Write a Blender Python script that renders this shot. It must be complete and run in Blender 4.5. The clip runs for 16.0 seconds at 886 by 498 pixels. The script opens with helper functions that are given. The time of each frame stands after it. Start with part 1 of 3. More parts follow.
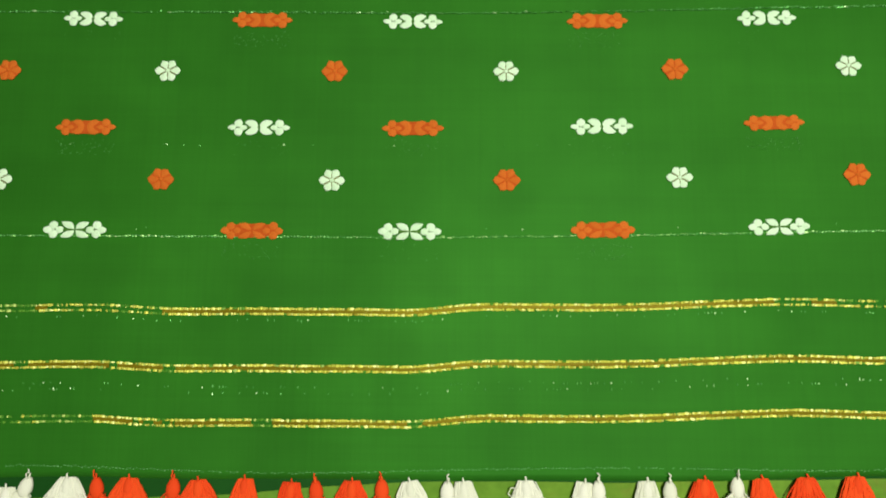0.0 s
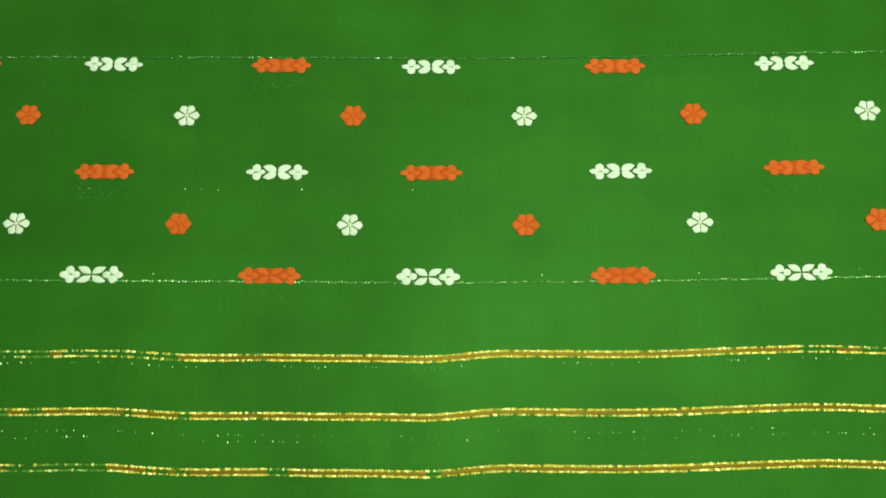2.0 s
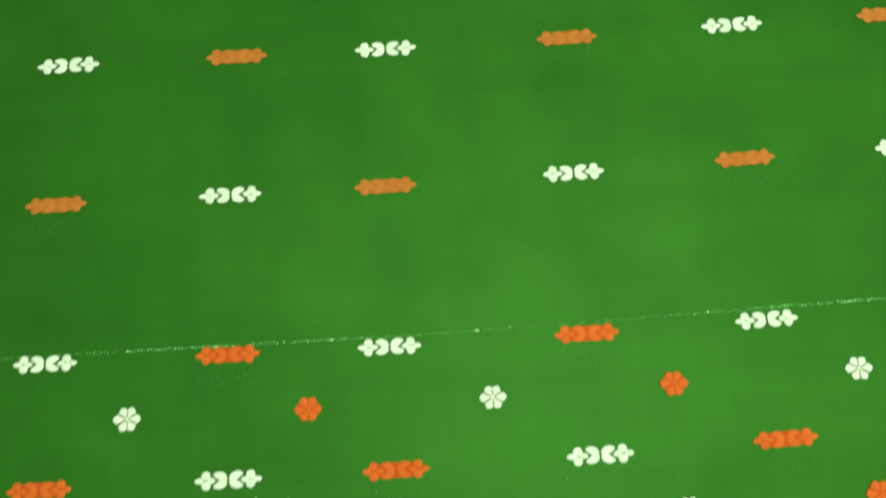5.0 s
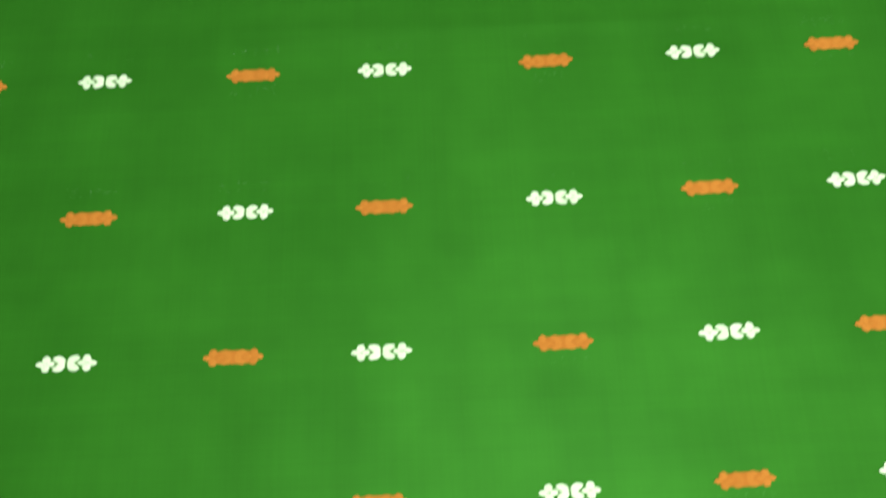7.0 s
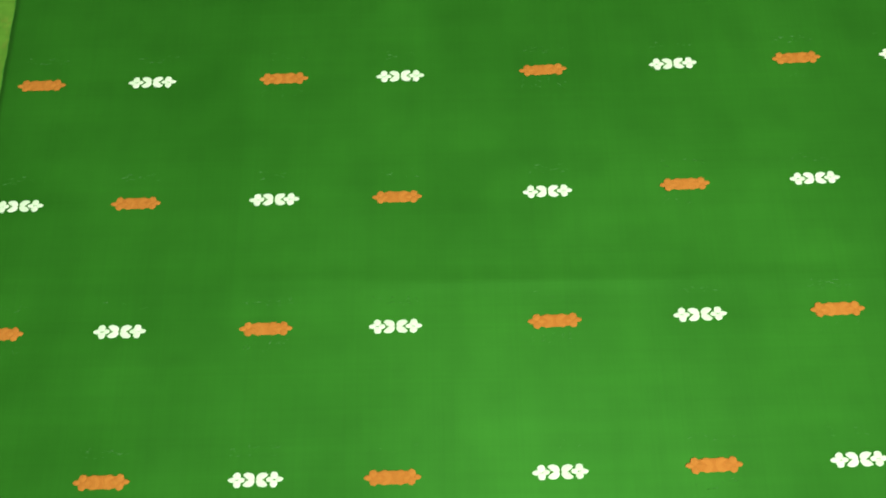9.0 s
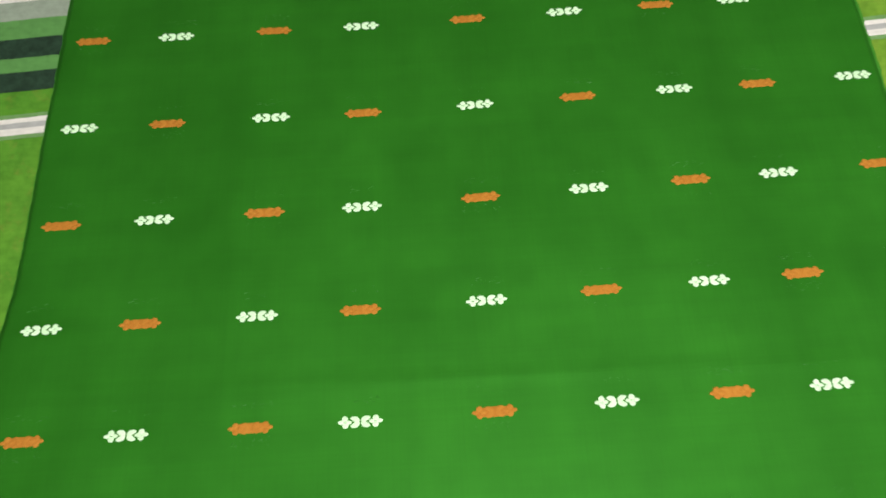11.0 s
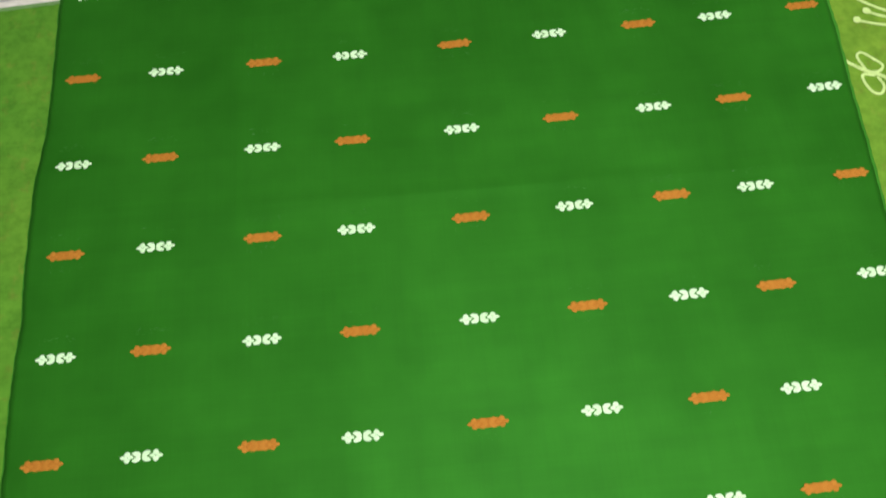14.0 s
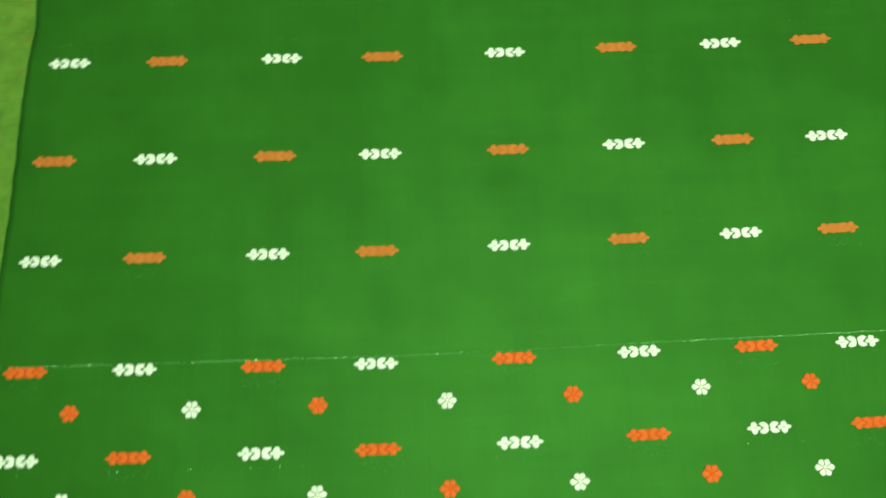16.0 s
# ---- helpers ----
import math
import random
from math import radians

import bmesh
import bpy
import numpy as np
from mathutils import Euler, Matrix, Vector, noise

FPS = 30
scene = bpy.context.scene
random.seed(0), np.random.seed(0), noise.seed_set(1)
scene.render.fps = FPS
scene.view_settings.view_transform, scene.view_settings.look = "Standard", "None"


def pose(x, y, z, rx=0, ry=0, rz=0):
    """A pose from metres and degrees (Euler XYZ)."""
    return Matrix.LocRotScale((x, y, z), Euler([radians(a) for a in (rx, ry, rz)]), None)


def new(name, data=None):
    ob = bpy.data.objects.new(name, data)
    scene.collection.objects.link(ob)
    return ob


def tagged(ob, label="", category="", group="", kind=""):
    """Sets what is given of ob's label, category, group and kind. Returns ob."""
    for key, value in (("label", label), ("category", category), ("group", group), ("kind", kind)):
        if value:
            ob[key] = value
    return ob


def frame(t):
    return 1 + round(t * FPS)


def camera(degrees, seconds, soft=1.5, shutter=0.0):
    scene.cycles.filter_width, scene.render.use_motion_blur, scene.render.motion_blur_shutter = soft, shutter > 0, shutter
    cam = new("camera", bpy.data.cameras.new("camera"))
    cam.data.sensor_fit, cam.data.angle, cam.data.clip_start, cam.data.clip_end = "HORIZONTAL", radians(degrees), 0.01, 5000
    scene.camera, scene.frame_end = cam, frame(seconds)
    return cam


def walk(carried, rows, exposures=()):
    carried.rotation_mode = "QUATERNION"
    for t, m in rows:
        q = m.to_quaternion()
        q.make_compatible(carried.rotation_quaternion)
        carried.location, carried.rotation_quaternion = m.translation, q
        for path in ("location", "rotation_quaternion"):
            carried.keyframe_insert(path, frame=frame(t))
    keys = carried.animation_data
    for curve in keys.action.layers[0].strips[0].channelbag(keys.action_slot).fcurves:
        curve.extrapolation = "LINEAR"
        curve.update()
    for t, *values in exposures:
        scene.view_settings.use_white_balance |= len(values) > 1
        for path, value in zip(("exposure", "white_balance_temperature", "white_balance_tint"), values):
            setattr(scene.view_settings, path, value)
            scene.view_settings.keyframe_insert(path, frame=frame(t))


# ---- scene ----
cam = camera(64.05, 16.0, soft=1.7, shutter=0.65)
walk(cam, [
    (0.0, pose(0.3173, -0.0835, 0.4234, 8.14, 0.30, 0.32)),
    (0.5, pose(0.3141, -0.0773, 0.4264, 9.55, 0.03, 0.71)),
    (1.0, pose(0.3083, -0.0746, 0.4275, 11.00, 0.17, 1.15)),
    (1.5, pose(0.3082, -0.0739, 0.4255, 10.97, 0.63, 0.13)),
    (2.0, pose(0.3081, -0.0734, 0.4217, 10.49, 0.57, 0.41)),
    (2.5, pose(0.3117, -0.0638, 0.4162, 9.48, 0.79, 0.06)),
    (3.0, pose(0.3156, -0.0423, 0.4156, 9.36, 0.85, -1.17)),
    (3.5, pose(0.3217, -0.0152, 0.4216, 10.59, 0.40, -2.15)),
    (4.0, pose(0.3252, 0.0137, 0.4252, 11.15, 0.78, -2.69)),
    (4.2, pose(0.3245, 0.0273, 0.4246, 11.36, 0.99, -2.86)),
    (6.3, pose(0.3348, 0.1892, 0.4150, 13.14, -0.76, -3.46)),
    (6.5, pose(0.3342, 0.2006, 0.4248, 15.34, -0.41, -3.09)),
    (7.0, pose(0.3441, 0.2389, 0.4549, 17.14, 0.95, -2.23)),
    (7.5, pose(0.3486, 0.2798, 0.4882, 18.91, 0.81, -1.81)),
    (8.0, pose(0.3429, 0.3223, 0.5167, 19.91, 2.17, -0.54)),
    (8.5, pose(0.3374, 0.3777, 0.5140, 18.82, 1.81, -0.14)),
    (9.0, pose(0.3447, 0.4163, 0.5166, 17.23, 0.73, -0.99)),
    (9.5, pose(0.3465, 0.4227, 0.5588, 19.29, 0.51, -1.17)),
    (9.9, pose(0.3625, 0.4462, 0.5684, 19.98, 4.05, -1.36)),
    (10.0, pose(0.3689, 0.4510, 0.5649, 19.56, 3.41, -1.84)),
    (10.1, pose(0.3747, 0.4685, 0.5761, 18.31, 1.40, -2.57)),
    (10.2, pose(0.3780, 0.4654, 0.5791, 19.06, 0.99, -2.68)),
    (12.3, pose(0.3895, 0.3266, 0.7351, 24.40, 1.84, -4.21)),
    (12.5, pose(0.3915, 0.3242, 0.7377, 23.80, 2.13, -4.22)),
    (13.0, pose(0.3850, 0.3045, 0.7127, 21.72, 0.68, -5.06)),
    (13.5, pose(0.3812, 0.2713, 0.6895, 20.07, 0.63, -4.91)),
    (14.0, pose(0.3774, 0.2491, 0.6745, 19.49, 0.72, -5.25)),
    (14.5, pose(0.3762, 0.2053, 0.6536, 18.05, -0.63, -5.22)),
    (15.0, pose(0.3757, 0.1426, 0.6271, 16.56, -0.02, -6.01)),
    (15.5, pose(0.3583, 0.1033, 0.6026, 14.85, -0.86, -5.15)),
    (16.0, pose(0.3430, 0.0579, 0.6030, 15.11, -0.58, -1.87)),
], exposures=[
    (0.0, -0.13, 6450, 8), (4.2, -0.11, 6450, 9), (6.3, 0.36, 6350, 8), (9.0, 0.45, 6350, 8), (12.5, 0.22, 6250, 6), (14.0, 0.15, 6300, 6), (16.0, 0.16, 6350, 6)])

# ---- light ----
world = bpy.data.worlds.new("world")
scene.world = world
world.use_nodes = True
world.node_tree.nodes["Background"].inputs[0].default_value = (1.0, 0.97, 0.9, 1)
world.node_tree.nodes["Background"].inputs[1].default_value = 0.05

LAMP = (0.66, 0.08, 1.90)
lamp_data = bpy.data.lights.new("ceiling_lamp_light", "AREA")
lamp_data.shape, lamp_data.size, lamp_data.energy = "DISK", 0.5, 44
lamp_data.color = (1.0, 0.98, 0.92)
lamp_light = new("ceiling_lamp_light", lamp_data)
lamp_light.matrix_world = pose(LAMP[0], LAMP[1], LAMP[2] - 0.075)


# ---- materials ----
def material(name, rough=0.7, metal=0.0, spec=0.5):
    m = bpy.data.materials.new(name)
    m.use_nodes = True
    b = m.node_tree.nodes["Principled BSDF"]
    b.inputs["Roughness"].default_value = rough
    b.inputs["Metallic"].default_value = metal
    b.inputs["Specular IOR Level"].default_value = spec
    return m, m.node_tree, b


def node(t, kind, **values):
    n = t.nodes.new(kind)
    for k, v in values.items():
        n.inputs[k.replace("_", " ")].default_value = v
    return n


def coords(t, scale, source="Object"):
    c, m = t.nodes.new("ShaderNodeTexCoord"), t.nodes.new("ShaderNodeMapping")
    m.inputs["Scale"].default_value = scale
    t.links.new(c.outputs[source], m.inputs["Vector"])
    return m.outputs["Vector"]


def noise_of(t, vector, scale, detail=3.0, rough=0.5):
    n = node(t, "ShaderNodeTexNoise", Scale=scale, Detail=detail, Roughness=rough)
    t.links.new(vector, n.inputs["Vector"])
    return n.outputs["Fac"]


def ramp(t, fac, stops):
    r = t.nodes.new("ShaderNodeValToRGB")
    e = r.color_ramp.elements
    while len(e) < len(stops):
        e.new(0.5)
    for el, (p, col) in zip(e, stops):
        el.position, el.color = p, (*col, 1)
    t.links.new(fac, r.inputs["Fac"])
    return r.outputs["Color"]


def mix(t, a, b, fac, mode="MIX"):
    m = t.nodes.new("ShaderNodeMix")
    m.data_type, m.blend_type = "RGBA", mode
    for socket, v in ((m.inputs["Factor"], fac), (m.inputs["A"], a), (m.inputs["B"], b)):
        if isinstance(v, (float, int)):
            socket.default_value = v
        elif isinstance(v, tuple):
            socket.default_value = (*v, 1)
        else:
            t.links.new(v, socket)
    return m.outputs["Result"]


def bump(t, bsdf, height, strength, distance):
    b = node(t, "ShaderNodeBump", Strength=strength, Distance=distance)
    t.links.new(height, b.inputs["Height"])
    t.links.new(b.outputs["Normal"], bsdf.inputs["Normal"])


def cloth_material(name, dark, light, rough=0.58, spec=0.06, sheen=0.0, metal=0.22):
    """Plain-woven cloth: weft and warp streaks over a slow mottle, with a fine weave relief."""
    m, t, b = material(name, rough, metal, spec)
    slow = noise_of(t, coords(t, (1, 1, 1)), 9, 4)
    weft = noise_of(t, coords(t, (6, 420, 6)), 1.0, 2)
    warp = noise_of(t, coords(t, (420, 6, 6)), 1.0, 2)
    base = ramp(t, slow, [(0.3, dark), (0.7, light)])
    base = mix(t, base, ramp(t, weft, [(0.3, (0.80, 0.80, 0.80)), (0.7, (1, 1, 1))]), 0.22, "MULTIPLY")
    base = mix(t, base, ramp(t, warp, [(0.3, (0.80, 0.80, 0.80)), (0.7, (1, 1, 1))]), 0.22, "MULTIPLY")
    # wrinkle shading painted in: broad warp bands, fainter weft bars; plus small cloudy patches
    for scale, detail, low, much in (((11, 1.6, 4), 3, 0.84, 0.6), ((2.2, 38, 4), 3, 0.88, 0.5), ((30, 26, 30), 4, 0.86, 0.5)):
        band = noise_of(t, coords(t, scale), 1.0, detail)
        base = mix(t, base, ramp(t, band, [(0.3, (low, low, low)), (0.65, (1.04, 1.03, 1.04))]), much, "MULTIPLY")
    t.links.new(base, b.inputs["Base Color"])
    b.inputs["Sheen Weight"].default_value = sheen
    b.inputs["Sheen Tint"].default_value = (*light, 1)
    bump(t, b, mix(t, weft, warp, 0.5), 0.2, 0.0006)
    return m


def thread_material(name, dark, light, lines, rough=0.75):
    """Satin-stitched yarn: parallel threads as relief, each piece a little different."""
    m, t, b = material(name, rough, spec=0.1)
    v = coords(t, (1, 1, 1))
    w = node(t, "ShaderNodeTexWave", Scale=lines, Distortion=1.2, Detail=1.0)
    w.wave_type, w.bands_direction = "BANDS", "X"
    t.links.new(v, w.inputs["Vector"])
    info = t.nodes.new("ShaderNodeObjectInfo")
    tone = ramp(t, info.outputs["Random"], [(0.0, dark), (1.0, light)])
    tone = mix(t, tone, ramp(t, w.outputs["Fac"], [(0.0, (0.84, 0.84, 0.84)), (0.6, (1, 1, 1))]), 0.6, "MULTIPLY")
    t.links.new(tone, b.inputs["Base Color"])
    bump(t, b, w.outputs["Fac"], 0.35, 0.0002)
    return m


def island_material(name, dark, light, rough, metal, spec=0.5, middle=None):
    """Many small loose pieces in one mesh, each with a tone of its own."""
    m, t, b = material(name, rough, metal, spec)
    g = t.nodes.new("ShaderNodeNewGeometry")
    t.links.new(ramp(t, g.outputs["Random Per Island"], [(0.0, dark), (1.0, light)] if middle is None else [(0.0, dark), (0.7, middle), (1.0, light)]), b.inputs["Base Color"])
    return m


def plain_material(name, colour, rough=0.8):
    m, t, b = material(name, rough)
    n = noise_of(t, coords(t, (1, 1, 1)), 6, 5)
    c = ramp(t, n, [(0.2, tuple(v * 0.9 for v in colour)), (0.8, colour)])
    t.links.new(c, b.inputs["Base Color"])
    bump(t, b, n, 0.1, 0.002)
    return m


GREEN = cloth_material("green_cotton", (0.0232, 0.1455, 0.0094), (0.0301, 0.177, 0.0125))
GREEN_SELVEDGE = cloth_material("green_selvedge", (0.048, 0.235, 0.022), (0.070, 0.295, 0.032))
# under layer: same cotton, the shade below the hem put into its colour
GREEN_HEM_SHADE = cloth_material("green_cotton_hem_shade", (0.010, 0.070, 0.009), (0.014, 0.092, 0.011))
WHITE_YARN = thread_material("white_yarn", (0.61, 0.83, 0.53), (0.71, 0.91, 0.63), 900)
ORANGE_GROUND = thread_material("orange_ground_stitch", (0.47, 0.078, 0.008), (0.52, 0.092, 0.010), 900)
WHITE_GROUND = thread_material("white_ground_stitch", (0.14, 0.17, 0.05), (0.20, 0.23, 0.08), 900)
STEM_GROUND = thread_material("dull_green_ground_stitch", (0.05, 0.17, 0.02), (0.08, 0.20, 0.03), 900)
ORANGE_YARN = thread_material("orange_yarn", (0.575, 0.129, 0.014), (0.640, 0.152, 0.018), 900)
# same orange yarn, with the camera's later duller tone put into its colour
ORANGE_GROUND_CAMERA = thread_material("orange_ground_camera_tone", (0.41, 0.150, 0.020), (0.46, 0.174, 0.025), 900)
ORANGE_YARN_CAMERA = thread_material("orange_yarn_camera_tone", (0.435, 0.166, 0.023), (0.490, 0.194, 0.029), 900)
GOLD = island_material("gold_thread", (0.34, 0.33, 0.020), (0.95, 1.0, 0.32), 0.45, 0.1, 0.2, (0.68, 0.69, 0.08))
WORN_GOLD = island_material("worn_gold_thread", (0.045, 0.19, 0.010), (0.70, 0.85, 0.22), 0.6, 0.0, 0.1, (0.11, 0.29, 0.025))
BROWN_ZARI = cloth_material("brown_gold_weft", (0.155, 0.124, 0.005), (0.215, 0.172, 0.008), 0.5, 0.05)
SILVER = island_material("pale_metal_thread", (0.05, 0.25, 0.035), (0.62, 0.90, 0.36), 0.42, 0.35, 0.3, (0.26, 0.58, 0.14))
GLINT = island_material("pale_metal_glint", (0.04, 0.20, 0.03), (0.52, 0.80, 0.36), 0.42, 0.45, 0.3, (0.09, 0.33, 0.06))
FLOAT = island_material("float_thread", (0.029, 0.172, 0.015), (0.060, 0.255, 0.040), 0.6, 0.0)
FLOAT_FAINT = island_material("faint_float_thread", (0.026, 0.155, 0.011), (0.034, 0.183, 0.017), 0.6, 0.0)
LINE_THREAD = island_material("pale_weft_thread", (0.034, 0.195, 0.02), (0.062, 0.285, 0.045), 0.45, 0.3)
HEM_THREAD = island_material("hem_thread", (0.05, 0.24, 0.04), (0.11, 0.36, 0.09), 0.6, 0.0)
WALL_PAINT = plain_material("wall_paint", (0.72, 0.70, 0.64))
CEILING_PAINT = plain_material("ceiling_paint", (0.8, 0.8, 0.78))
FLOOR_STONE = plain_material("floor_stone", (0.35, 0.33, 0.30), 0.4)
LAMP_BODY = plain_material("lamp_body", (0.8, 0.8, 0.8), 0.4)


def sheet_material():
    """Printed cotton sheet: green with a yellow mottle, yellower and lighter towards the east, and coarse threads."""
    m, t, b = material("printed_cotton_sheet", 0.85, spec=0.2)
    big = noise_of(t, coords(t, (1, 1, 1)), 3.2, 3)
    fine = noise_of(t, coords(t, (1, 1, 1)), 90, 4, 0.6)
    patch = noise_of(t, coords(t, (1, 1, 1)), 26, 4, 0.65)
    slub = noise_of(t, coords(t, (30, 300, 30)), 1.0, 3)
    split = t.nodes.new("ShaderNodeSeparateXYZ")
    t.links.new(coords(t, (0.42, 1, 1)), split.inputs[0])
    east_tone = t.nodes.new("ShaderNodeMath")
    east_tone.operation = "MULTIPLY_ADD"
    t.links.new(big, east_tone.inputs[0])
    east_tone.inputs[1].default_value = 0.9
    t.links.new(split.outputs[0], east_tone.inputs[2])
    c = ramp(t, east_tone.outputs[0], [(0.30, (0.092, 0.272, 0.022)), (0.95, (0.212, 0.345, 0.032))])
    fleck = noise_of(t, coords(t, (1, 1, 1)), 60, 3, 0.7)
    c = mix(t, c, (0.20, 0.24, 0.035), ramp(t, fleck, [(0.56, (0, 0, 0)), (0.70, (0.5, 0.5, 0.5))]))
    c = mix(t, c, ramp(t, patch, [(0.32, (0.66, 0.76, 0.70)), (0.62, (1, 1, 1))]), 0.6, "MULTIPLY")
    c = mix(t, c, ramp(t, fine, [(0.3, (0.62, 0.68, 0.55)), (0.6, (1, 1, 1))]), 0.7, "MULTIPLY")
    c = mix(t, c, ramp(t, slub, [(0.3, (0.82, 0.86, 0.8)), (0.7, (1, 1, 1))]), 0.5, "MULTIPLY")
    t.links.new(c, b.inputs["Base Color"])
    bump(t, b, fine, 0.3, 0.0008)
    return m


def print_material(name, colour, low=0.78):
    m, t, b = material(name, 0.85, spec=0.2)
    fine = noise_of(t, coords(t, (1, 1, 1)), 120, 4, 0.6)
    slub = noise_of(t, coords(t, (30, 300, 30)), 1.0, 3)
    c = ramp(t, fine, [(0.25, tuple(v * low for v in colour)), (0.65, colour)])
    c = mix(t, c, ramp(t, slub, [(0.3, (0.84, 0.86, 0.84)), (0.7, (1, 1, 1))]), 0.5, "MULTIPLY")
    t.links.new(c, b.inputs["Base Color"])
    bump(t, b, fine, 0.3, 0.0008)
    return m


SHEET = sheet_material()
PRINT_WHITE = print_material("print_white", (0.80, 0.73, 0.70))
PRINT_GREY = print_material("print_grey", (0.325, 0.365, 0.295))
PRINT_PALE = print_material("print_pale_grey", (0.45, 0.43, 0.43))
PRINT_DARK = print_material("print_dark", (0.024, 0.054, 0.031), 0.4)
PRINT_DULL = print_material("print_dull_green", (0.115, 0.285, 0.075))
PRINT_HALO = print_material("print_soft_edge", (0.17, 0.31, 0.11))
PRINT_CREAM = print_material("print_cream", (0.60, 0.75, 0.29))
PRINT_LEAF = print_material("print_leaf", (0.68, 0.64, 0.50))


# ---- building helpers ----
def mesh_of(name, verts, faces, mat, smooth=True):
    me = bpy.data.meshes.new(name)
    me.from_pydata(verts, [], faces)
    me.materials.append(mat)
    if smooth:
        me.shade_smooth()
    me.update()
    return me


def part(name, me, parent, label="", kind="", m=None):
    ob = new(name, me)
    ob.parent = parent
    if m is not None:
        ob.matrix_basis = m
    return tagged(ob, label, kind=kind)


def box(name, lo, hi, mat):
    x0, y0, z0 = lo
    x1, y1, z1 = hi
    v = [(x, y, z) for x in (x0, x1) for y in (y0, y1) for z in (z0, z1)]
    f = [(0, 1, 3, 2), (4, 6, 7, 5), (0, 4, 5, 1), (2, 3, 7, 6), (0, 2, 6, 4), (1, 5, 7, 3)]
    return mesh_of(name, v, f, mat, False)


def step(a, b, x):
    k = min(1.0, max(0.0, (x - a) / (b - a)))
    return k * k * (3 - 2 * k)


# ---- the room ----
ROOM = (-2.0, -2.2, 2.6, 2.6)
FLOOR_Z, CEIL_Z = -0.55, 2.05
tagged(new("floor", box("floor", (ROOM[0], ROOM[1], FLOOR_Z - 0.1), (ROOM[2], ROOM[3], FLOOR_Z), FLOOR_STONE)), kind="structure")
tagged(new("ceiling", box("ceiling", (ROOM[0], ROOM[1], CEIL_Z), (ROOM[2], ROOM[3], CEIL_Z + 0.1), CEILING_PAINT)), kind="structure")
for side, lo, hi in (
        ("wall_west", (ROOM[0] - 0.12, ROOM[1] - 0.12, FLOOR_Z), (ROOM[0], ROOM[3] + 0.12, CEIL_Z)),
        ("wall_east", (ROOM[2], ROOM[1] - 0.12, FLOOR_Z), (ROOM[2] + 0.12, ROOM[3] + 0.12, CEIL_Z)),
        ("wall_south", (ROOM[0], ROOM[1] - 0.12, FLOOR_Z), (ROOM[2], ROOM[1], CEIL_Z)),
        ("wall_north", (ROOM[0], ROOM[3], FLOOR_Z), (ROOM[2], ROOM[3] + 0.12, CEIL_Z))):
    tagged(new(side, box(side, lo, hi, WALL_PAINT)), kind="structure")


def disc_mesh(name, r, z0, z1, mat, n=40):
    v, f = [], []
    for z, k in ((z0, 0.96), (z0 + 0.012, 1.0), (z1, 1.0)):
        v += [(r * k * math.cos(2 * math.pi * i / n), r * k * math.sin(2 * math.pi * i / n), z) for i in range(n)]
    for j in (0, 1):
        f += [(j * n + i, j * n + (i + 1) % n, (j + 1) * n + (i + 1) % n, (j + 1) * n + i) for i in range(n)]
    f += [tuple(range(n))[::-1], tuple(range(2 * n, 3 * n))]
    return mesh_of(name, v, f, mat, False)


lamp = tagged(new("ceiling_lamp", disc_mesh("ceiling_lamp", 0.28, -0.07, CEIL_Z - LAMP[2], LAMP_BODY)),
              "round white flush lamp fixed to the ceiling", "ceiling lamp")
lamp.location = LAMP

# ---- the bed sheet: a printed cloth over the bed, hanging down its sides ----
BED = (-0.55, -0.75, 1.35, 1.65)


def sheet_z(x, y):
    """The sheet's top, with slow hollows and small puckers."""
    z = 0.0012 * noise.noise((x * 3.1, y * 3.1, 5.0)) + 0.0008 * noise.noise((x * 9, y * 9, 2.0))
    return z - 0.0045


def sheet_mesh():
    nx, ny = 150, 180
    verts, faces = [], []
    for j in range(ny + 1):
        for i in range(nx + 1):
            u, v = i / nx * 2 - 1, j / ny * 2 - 1
            # past 0.88 of the way out the sheet turns down over the mattress edge
            def lay(s, lo, hi):
                k = min(1.0, abs(s) / 0.88)
                drop = max(0.0, abs(s) - 0.88) / 0.12
                p = (lo + hi) / 2 + math.copysign(k, s) * (hi - lo) / 2
                return p + math.copysign(0.02 * min(1, drop * 4), s) if drop else p, drop
            x, dx = lay(u, BED[0], BED[2])
            y, dy = lay(v, BED[1], BED[3])
            drop = max(dx, dy)
            z = sheet_z(x, y) - 0.5 * drop + (0.01 * math.sin(40 * (x + y)) * drop)
            verts.append((x, y, z))
    for j in range(ny):
        for i in range(nx):
            a = j * (nx + 1) + i
            faces.append((a, a + 1, a + nx + 2, a + nx + 1))
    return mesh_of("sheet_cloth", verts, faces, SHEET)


bed_sheet = tagged(new("bed_sheet"), "green cotton bed sheet printed with grey stripes and white plants", "bed sheet")
bed_sheet.location = (0, 0, -0.004)
sheet_cloth = part("sheet_cloth", sheet_mesh(), bed_sheet, m=pose(0, 0, 0.004))
mattress_mesh = box("mattress", (BED[0] + 0.01, BED[1] + 0.01, FLOOR_Z), (BED[2] - 0.01, BED[3] - 0.01, -0.012), WALL_PAINT)
tagged(new("mattress", mattress_mesh), "plain pale mattress block under the green sheet", "mattress")


def sheet_spot(x, y):
    """The print's own measure, a touch larger than the shawl's."""
    return 0.39 + (x - 0.39) * 1.0075, 0.325 + (y - 0.325) * 1.0075


def stripe_y(x):
    """The sheet lies a little askew, so its woven-in stripes climb to the east."""
    u = x + 0.152
    return 0.050 * u + 0.016 * u * u


